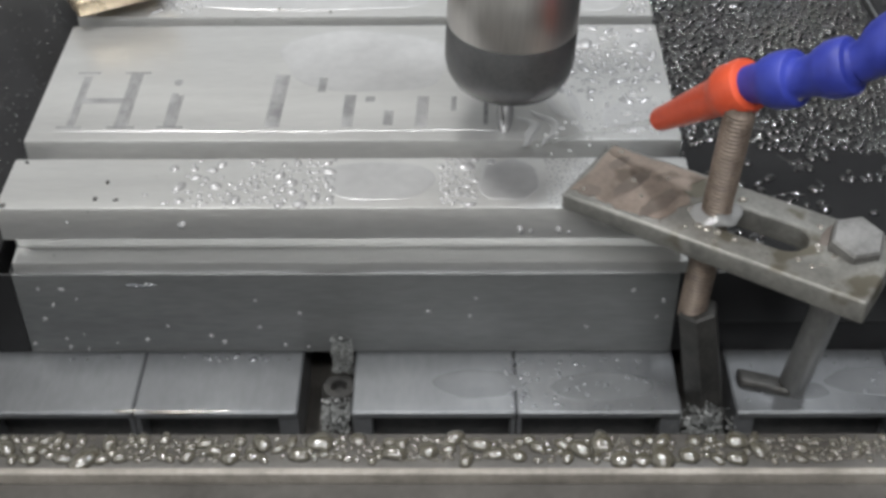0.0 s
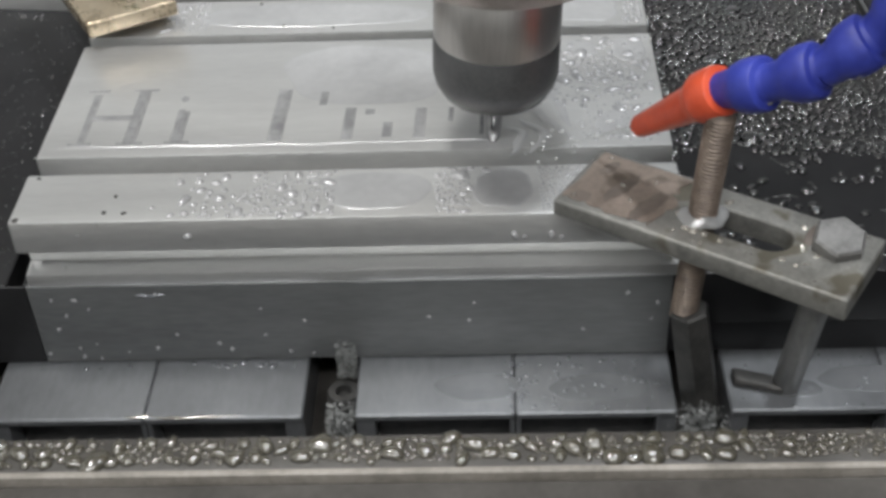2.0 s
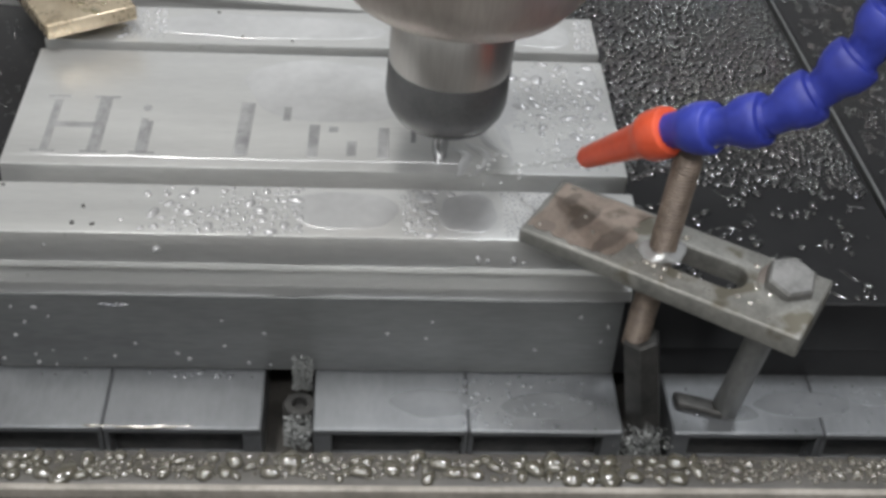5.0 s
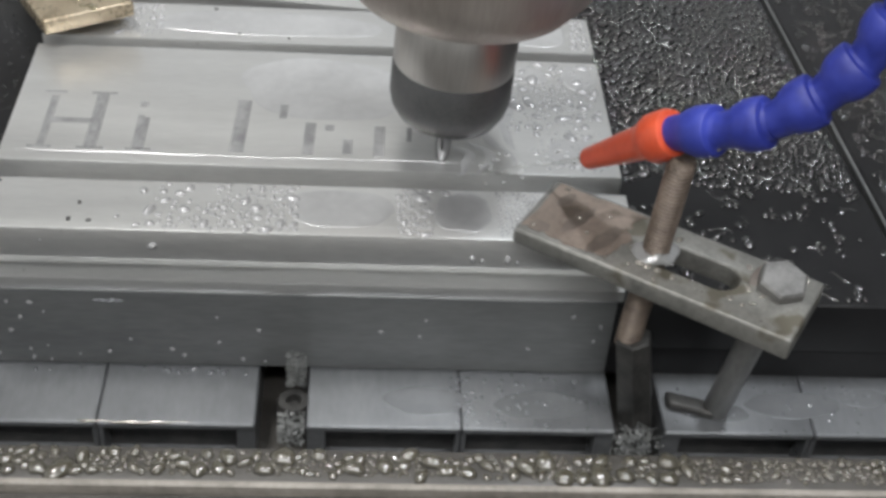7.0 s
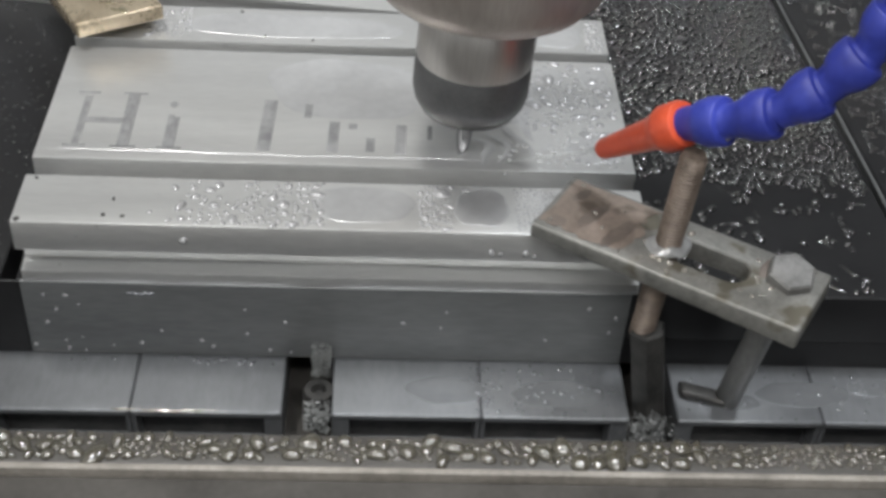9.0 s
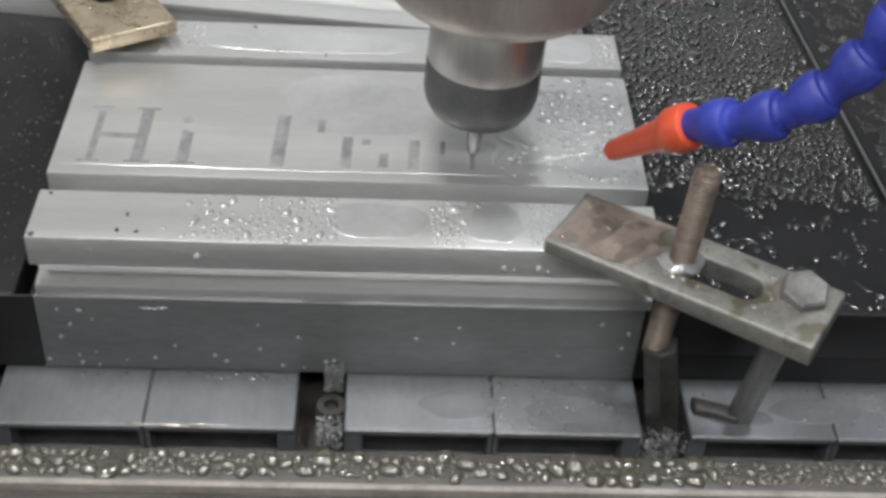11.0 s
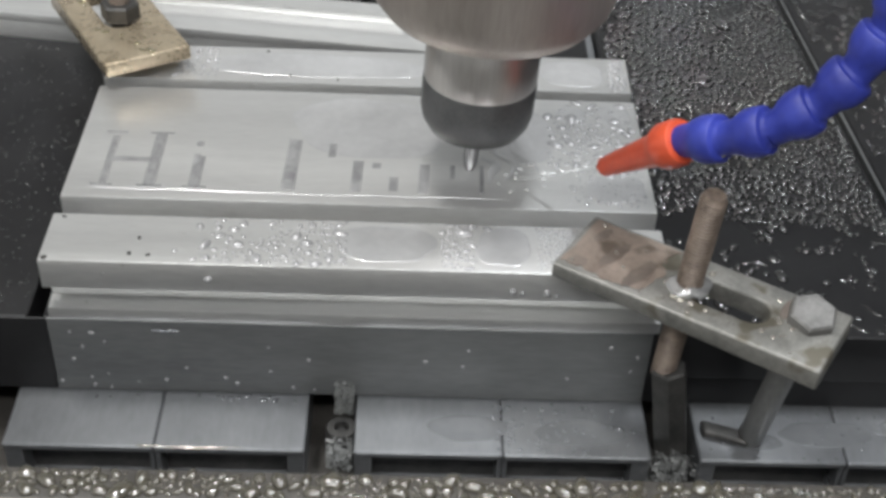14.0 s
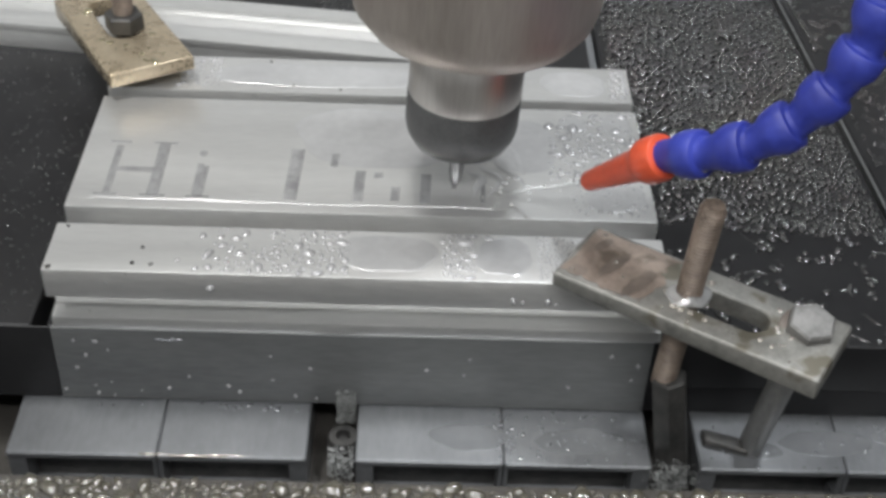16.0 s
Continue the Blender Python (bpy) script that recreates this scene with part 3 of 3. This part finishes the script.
def water_jet():
    j = thing("water_jet", (46, 5, 58.5), "thin clear coolant jet from nozzle to the cut", "water")
    tip = Vector(HOSE_POINTS[0])
    end = Vector((14, -6, 0.6))
    n = (tip - end).length
    part("stream", lathe([(0, -1), (0.8, 0), (0.5, n * 0.3), (0.45, n * 0.7), (0.6, n), (0, n + 0.5)], 14, None, along(tip, end)), WATER, j)
    # drops of spray along the jet and where it strikes
    rng = random.Random(77)
    for k in range(22):
        f = rng.random() ** 0.6
        at = tip.lerp(end, f) + Vector((rng.gauss(0, 1.5 + 4 * f), rng.gauss(0, 1.5 + 3 * f), abs(rng.gauss(0, 1.2))))
        at.z = max(at.z, 0.9)
        r, stretch = rng.uniform(0.25, 0.6), rng.uniform(1.2, 3.5)
        prof = [(0, -r * stretch), (r * 0.7, -r * stretch * 0.6), (r, 0), (r * 0.7, r * stretch * 0.6), (0, r * stretch)]
        part("spray_drop", lathe(prof, 9, None, along(at, at + (end - tip) + Vector((rng.uniform(-9, 9), rng.uniform(-9, 9), 6)))), FOAM, j, smooth=80)
    # ridges that the jet throws up round the cutter
    for k, (rad, a0, a1, h) in enumerate(((9, -60, 70, 0.35), (15, -35, 60, 0.4), (22, -10, 75, 0.3), (28, 10, 60, 0.25))):
        bm = bmesh.new()
        rings = []
        for i in range(19):
            a = radians(a0 + (a1 - a0) * i / 18)
            w = 2.0 * math.sin(math.pi * i / 18) + 0.15
            rr = rad * (1 + 0.10 * math.sin(5 * a + k))
            c = Vector((rr * math.cos(a), rr * math.sin(a), 0))
            n = Vector((math.cos(a), math.sin(a), 0))
            rings.append([bm.verts.new(c + n * w * u + Vector((0, 0, h * w / 1.45 * v + 0.40))) for u, v in ((-1, 0), (-0.5, 0.75), (0, 1), (0.5, 0.75), (1, 0))])
        for p, q in zip(rings, rings[1:]):
            for i in range(4):
                bm.faces.new((p[i], p[i + 1], q[i + 1], q[i]))
            bm.faces.new((p[4], p[0], q[0], q[4]))
        part("splash_ridge", bm, FILM, j, "low wave of coolant", smooth=80)
    return j


cabinet()
machine_bed()
black_plate()
workpiece()
tray()
steel_clamp()
brass_clamp()
back_bar()
SPINDLE, HOSE, JET = spindle(), coolant_hose(), water_jet()


# ---- standing coolant ----


def plate_drops():
    rng = random.Random(11)

    def slot_at(x, y):
        return abs(x - 197.5 + 0.053 * (y - 47)) < 4.5 or 90 < x < 99.5

    def size(x, y):
        r = rng.choice((1.0, 1.4, 1.7, 2.0, 2.4)) * rng.uniform(0.85, 1.15)
        return r * (0.34 if x > 196 else 1.08 - 0.0048 * (x - 101))

    def chance(x, y):
        if slot_at(x, y) or (x < 103 and y < 102):
            return 0
        bare = ((x - 122) / 24) ** 2 + ((y + 4) / 42) ** 2
        if bare < 1:
            return 0.02
        fine = noise.noise(Vector((x * 0.16, y * 0.16, 9)))
        if x > 196:
            return 1 if fine > 0.0 else 0
        return (1 if fine > 0.14 + 0.006 * (30 - y) else 0) if y < 30 else 1

    rows = packed(rng, 42000, 101, 268, -29, 260, size, 33, 0.72, chance)
    rows += packed(rng, 3500, -30, 100, 168, 330, lambda x, y: rng.uniform(0.6, 1.4), 33, 0.95, lambda x, y: 0 if abs(x - 95) < 4 or abs(x + 5) < 4 else 1)
    rows += [(x, y, 33, r) for x, y, r in ((140, 128, 4.2), (128, 92, 3.4), (156, 176, 3.8), (150, 60, 3.6), (172, 108, 3.3), (133, 40, 4.0))]
    for i in range(1300):
        x, y = rng.uniform(-210, -108), rng.uniform(-28, 145)
        rows.append((x, y, 33, rng.uniform(0.2, 0.62)))
    drops("plate_drops", rows, DROP_BLACK, "countless coolant drops beaded on the black plate", seg=10, tall=(0.45, 0.65), uneven=0.15)
    # short runs of coolant on the plate beside the clamp
    for k in range(13):
        x, y, turn = rng.uniform(128, 205), rng.uniform(-26, 38), radians(rng.uniform(-50, -10))
        if slot_at(x, y) or x < 150 and y < 0:
            continue
        bm, rings, long, wide = bmesh.new(), [], rng.uniform(2, 6), rng.uniform(0.35, 0.7)
        for i in range(15):
            f = i / 14
            w = wide * math.sin(math.pi * (0.04 + 0.92 * f)) ** 0.6
            off = 0.9 * math.sin(5 * f + k)
            c = Vector((x + (f - 0.5) * 2 * long * math.cos(turn) - off * math.sin(turn), y + (f - 0.5) * 2 * long * math.sin(turn) + off * math.cos(turn), 33))
            side = Vector((-math.sin(turn), math.cos(turn), 0))
            rings.append([bm.verts.new(c + side * w * u + Vector((0, 0, w * v))) for u, v in ((-1, -0.05), (-0.75, 0.45), (0, 0.75), (0.75, 0.45), (1, -0.05))])
        for p, q in zip(rings, rings[1:]):
            for i in range(5):
                bm.faces.new((p[i], p[(i + 1) % 5], q[(i + 1) % 5], q[i]))
        bm.faces.new(rings[0])
        bm.faces.new(rings[-1])
        tagged(part("coolant_run", bm, DROP_BLACK, smooth=80), "short run of coolant on the black plate", "water", kind="stuff")
    rng = random.Random(21)
    face = [(-100 + 195 * rng.random() ** 1.7, -31.6, rng.uniform(2, 29), rng.uniform(0.35, 0.9)) for _ in range(28)]
    # paler than their dark ground: the drops' glint is in the colour
    drops("face_drops", face, DROP_ALU, "scattered small drops on the plate's front face", seg=9, tall=(0.6, 0.9), upright=True)
    front = [(-47, -33.5, 53, 1.3), (50, -33.5, 51, 1.3), (53, -33.5, 50.5, 0.8), (61, -33.5, 51, 1.3), (64, -33.5, 50, 0.7), (88, -33.5, 49, 1.1), (-80, -33.5, 54, 0.5)]
    rng = random.Random(31)
    on = []
    for _ in range(46):
        u, v = rng.uniform(-40, 40) if _ < 8 else rng.uniform(-10, 40), rng.uniform(-13, 13)
        if abs(v) > 6.5 or not -8 < u < 22:
            a = radians(-32.7)
            on.append((105.4 + u * math.cos(a) - v * math.sin(a), -48.1 + u * math.sin(a) + v * math.cos(a), 67.0, rng.uniform(0.4, 1.3)))
    for k in range(24):
        far = rng.uniform(4.9, 7.6)
        px, py = 102.2 + far * math.cos(k * 0.7), -47.0 + far * math.sin(k * 0.7)
        u = (px - 105.4) * math.cos(a) + (py + 48.1) * math.sin(a)
        v = (py + 48.1) * math.cos(a) - (px - 105.4) * math.sin(a)
        if abs(v) > 7 or u < -10:
            on.append((px, py, 66.9, rng.uniform(0.7, 1.7)))
    drops("clamp_drops", on, DROP_STEEL, "coolant drops on the steel clamp and round its stud", seg=10, tall=(0.45, 0.8))
    drops("lip_drops", front, DROP_ALU, "a few drops hanging on the block's front lip", seg=9, tall=(0.6, 0.9), upright=True)


def block_drops():
    rng = random.Random(3)
    size = lambda lo, hi: (lambda x, y: lo + (hi - lo) * rng.random() ** 2)
    rows = packed(rng, 2600, 64, 98, 18, 67, size(0.6, 3.0), 59, 0.96, lambda x, y: math.exp(-((x - 80) / 10) ** 2 - ((y - 45) / 14) ** 2))
    rows += packed(rng, 900, 70, 97, 3, 24, size(0.4, 1.1), 59, 1.0, lambda x, y: 0.12)
    rows += packed(rng, 1800, -52, -4, -32, -10, size(0.7, 2.4), 59, 1.0, lambda x, y: 0.75 if y < -31 + (x + 55) * 0.5 else 0.04)
    rows += packed(rng, 500, 27, 37, -32, -10, size(0.5, 1.5), 59, 1.0)
    rows += [(34, -13.5, 59, 2.7), (42, -11.4, 59, 1.5), (-58, -27, 59, 0.9)]
    rows += packed(rng, 900, 58, 80, -32, -10, size(0.35, 0.8), 59, 1.05)
    rows += packed(rng, 500, -74, -58, 78, 98, size(0.4, 1.5), 59, 1.0)
    rows += packed(rng, 300, 92, 98.5, 77, 98, size(0.6, 2.0), 59, 1.0)
    drops("block_drops", rows, DROP_ALU, "coolant drops standing on the aluminium block", tall=(0.35, 0.55), seg=16, cap=True)
    for k, (x, y, rx, ry, high) in enumerate(((2, 46, 27, 19, 0.22), (91.5, 58, 5.5, 7.5, 0.6), (75, 59, 5.5, 5, 0.5), (87, 13, 10, 8, 0.25), (55, 44, 13, 17, 0.2),
                                              (9, -20.5, 15.5, 9.5, 0.3), (47, -20.5, 9, 9.5, 0.3), (-20, 87.5, 40, 8.5, 0.25), (78, 87.5, 12.5, 9, 0.35))):
        puddle(x, y, 59, rx, ry, 0.5 * high, 40 + k, FILM, "thin pool of coolant lying on the aluminium block")
    for k, (x, y, rx, ry) in enumerate(((76, -46, 16, 6), (38, -45, 13, 6.5), (160, -44, 16, 6), (136, -48, 8, 4), (185, -40, 9, 4))):
        puddle(x, y, 0, rx, ry, 0.06, 70 + k, BEDFILM, "thin pool of coolant on the grey machine bed", 2.0)
    grit = [(-70, -21, 59, 0.8), (-72, -29, 59, 0.9), (-66, -29.5, 59, 0.8), (-98, -32, 59, 1.1), (-40, 97, 59, 0.8), (-30, 80, 59, 0.7), (-12, 78, 59, 0.7), (-96, -11, 59, 0.7)]
    drops("grit", grit, DARKSTEEL, "dark grit on the aluminium block", seg=7, tall=(0.3, 0.5))


def beads_and_more():
    """Beads along edges, shaped to catch lamp glints; drops on the bed and on the plated clamp."""
    rng = random.Random(44)
    rows = [(50 + rng.choice((-1, 1)) * rng.uniform(0.8, 3.5), rng.uniform(-56, -34), 0, rng.uniform(0.4, 0.9)) for _ in range(36)]
    rows += [(rng.uniform(54, 97), rng.uniform(-56, -33), 0, rng.uniform(0.3, 1.0)) for _ in range(60)]
    rows += [(rng.uniform(118, 205), rng.uniform(-56, -33), 0, rng.uniform(0.3, 0.9)) for _ in range(40)]
    rows += [(rng.uniform(-46, -26), rng.uniform(-34.5, -32.5), 0, rng.uniform(0.7, 1.3)) for _ in range(8)]
    rows += [(rng.uniform(-95, -16), rng.uniform(-35, -32.5), 0, rng.uniform(0.3, 0.8)) for _ in range(10)]
    drops("bed_drops", rows, DROP_GREY, "small coolant drops on the grey machine bed", seg=10, tall=(0.35, 0.6))
    turn = radians(119)
    rows = []
    for _ in range(46):
        u, v = rng.uniform(-34, 30), rng.uniform(-14, 14)
        if abs(v) > 7 or u < -12:
            rows.append((-99 + u * math.cos(turn) - v * math.sin(turn), 104 + u * math.sin(turn) + v * math.cos(turn), 68.2 - u * 0.052, rng.uniform(0.5, 1.9)))
    drops("clamp_beads", rows, DROP_BRASS, "amber coolant drops on the plated clamp", seg=12, tall=(0.3, 0.5))
    # the bead on the bed's edge is added so that a lamp glints there
    for name, x0, x1, y, z, r, mat, label in (
            ("edge_bead", -68, -58, -31.7, 28.5, 0.75, DROP_GREY, "bead of coolant on the plate's front face"),
            ("edge_bead", -74, -34, -56.3, -0.3, 0.6, DROP_STEEL, "bead added for the lamp glint along the bed's front edge"),
            ("edge_bead", -96, 52, 5.0, 59.0, 0.32, FILM, "thin pale line along the block's edge")):
        bm = bmesh.new()
        rings = []
        for i in range(61):
            t = i / 60
            w = r * (0.75 + 0.25 * math.sin(17 * t + z) * math.sin(5 * t)) * min(1, 8 * t + 0.1, 8 * (1 - t) + 0.1)
            off = 0.25 * math.sin(9 * t) + 0.15 * math.sin(31 * t)
            rings.append([bm.verts.new((x0 + (x1 - x0) * t, y + off + w * math.cos(a), z + w * math.sin(a))) for a in (0, 0.785, 1.571, 2.356, 3.142, 3.927, 4.712, 5.498)])
        for p, q in zip(rings, rings[1:]):
            for i in range(8):
                bm.faces.new((p[i], p[(i + 1) % 8], q[(i + 1) % 8], q[i]))
        tagged(part(name, bm, mat, smooth=80), label, "water", kind="stuff")


def stud_pool():
    """Milky coolant standing in a ring round the clamp's stud."""
    bm, rings = bmesh.new(), []
    for i in range(36):
        a = 2 * math.pi * i / 36
        w = 2.6 + 0.8 * math.sin(2 * a + 1) + 0.5 * math.sin(5 * a)
        c = Vector((102.2, -47.0, 67.0))
        out = Vector((math.cos(a), math.sin(a), 0))
        rings.append([bm.verts.new(c + out * (3.9 + w * u) + Vector((0, 0, v * (1 + 0.25 * math.sin(3 * a))))) for u, v in ((0, -0.2), (0.02, 2.4), (0.3, 1.7), (0.65, 1.3), (0.92, 0.7), (1.0, -0.1))])
    for p, q in zip(rings, rings[1:] + rings[:1]):
        for i in range(6):
            bm.faces.new((p[i], p[(i + 1) % 6], q[(i + 1) % 6], q[i]))
    tagged(part("coolant_ring", bm, DROP_POOL, smooth=80), "bright ring of coolant round the clamp's stud", "water", kind="stuff")


def slot_chips():
    """Milling chips in the bed slot, round a dark screw plug."""
    rng = random.Random(8)
    bm = bmesh.new()
    for i in range(1100):
        y = rng.choice((rng.uniform(-58, -49.5), rng.uniform(-32.6, -31.1)))
        x = rng.uniform(-7.4, -1.0) if y > -40 else -4.8 + rng.uniform(-4.2, 4.2)
        z = -9 + rng.uniform(0, 8) if y < -45 else rng.uniform(-8, 7.5 + rng.uniform(-2, 1))
        m = Matrix.Translation((x, y, z)) @ Euler((rng.uniform(0, 6), rng.uniform(0, 6), rng.uniform(0, 6))).to_matrix().to_4x4()
        a, b = rng.uniform(0.3, 0.65), rng.uniform(0.2, 0.4)
        q = [bm.verts.new(m @ Vector(p)) for p in ((-a, -b, 0), (a, -b, 0.15), (a, b, 0.3), (-a, b, 0.1), (0, 0, 0.5))]
        for f in ((0, 1, 4), (1, 2, 4), (2, 3, 4), (3, 0, 4), (3, 2, 1, 0)):
            bm.faces.new([q[k] for k in f])
    for i in range(800):
        off = rng.gauss(0, 3.4)
        m = Matrix.Translation((106 + off, rng.uniform(-60, -52), rng.uniform(-14, 1.5 - 0.5 * abs(off)))) @ Euler((rng.uniform(0, 6), rng.uniform(0, 6), rng.uniform(0, 6))).to_matrix().to_4x4()
        a, b = rng.uniform(0.3, 0.65), rng.uniform(0.2, 0.4)
        q = [bm.verts.new(m @ Vector(p)) for p in ((-a, -b, 0), (a, -b, 0.15), (a, b, 0.3), (-a, b, 0.1), (0, 0, 0.5))]
        for f in ((0, 1, 4), (1, 2, 4), (2, 3, 4), (3, 0, 4), (3, 2, 1, 0)):
            bm.faces.new([q[k] for k in f])
    ob = part("milling_chips", bm, CHIPS, smooth=None)
    tagged(ob, "small grey aluminium chips heaped in the bed slot", "chips", kind="stuff")
    p = thing("slot_plug", (-4.6, -42.5, -19), "dark round screw in the bed slot", "screw")
    part("head", lathe([(0, 0), (5.4, 0), (5.6, 1), (5.6, 14), (4.9, 15.5), (2.6, 15.5), (2.2, 13), (0, 13)], 24), DARKSTEEL, p)


plate_drops()
block_drops()
slot_chips()
stud_pool()
beads_and_more()


# ---- what moves ----
RIDE = [
    (0, 46.2, 5.0),
    (0.5, 45.8, 5.0),
    (1, 45.5, 5.0),
    (1.5, 44.8, 5.0),
    (2, 44.3, 4.9),
    (2.5, 43.0, 4.8),
    (3, 42.0, 4.8),
    (3.5, 40.9, 5.2),
    (4, 39.3, 5.6),
    (4.5, 38.6, 6.5),
    (7, 41.2, 6.9),
    (7.5, 41.7, 7.2),
    (8, 41.9, 7.9),
    (8.5, 41.8, 9.0),
    (9, 41.7, 10.4),
    (11.5, 40.6, 20.0),
    (12, 40.0, 21.6),
    (12.5, 39.4, 22.3),
    (13, 38.5, 22.7),
    (13.5, 37.7, 22.7),
    (14, 36.8, 22.4),
    (14.5, 35.4, 22.0),
    (15, 33.8, 21.2),
    (15.5, 32.5, 20.5),
    (16, 31.2, 19.5),
]


def motions():
    for ob in (SPINDLE, HOSE, JET):
        walk(ob, [(t, pose(x * MM, y * MM, 0.0585, 0, 2.4 if ob is SPINDLE else 0, 0)) for t, x, y in RIDE])


motions()
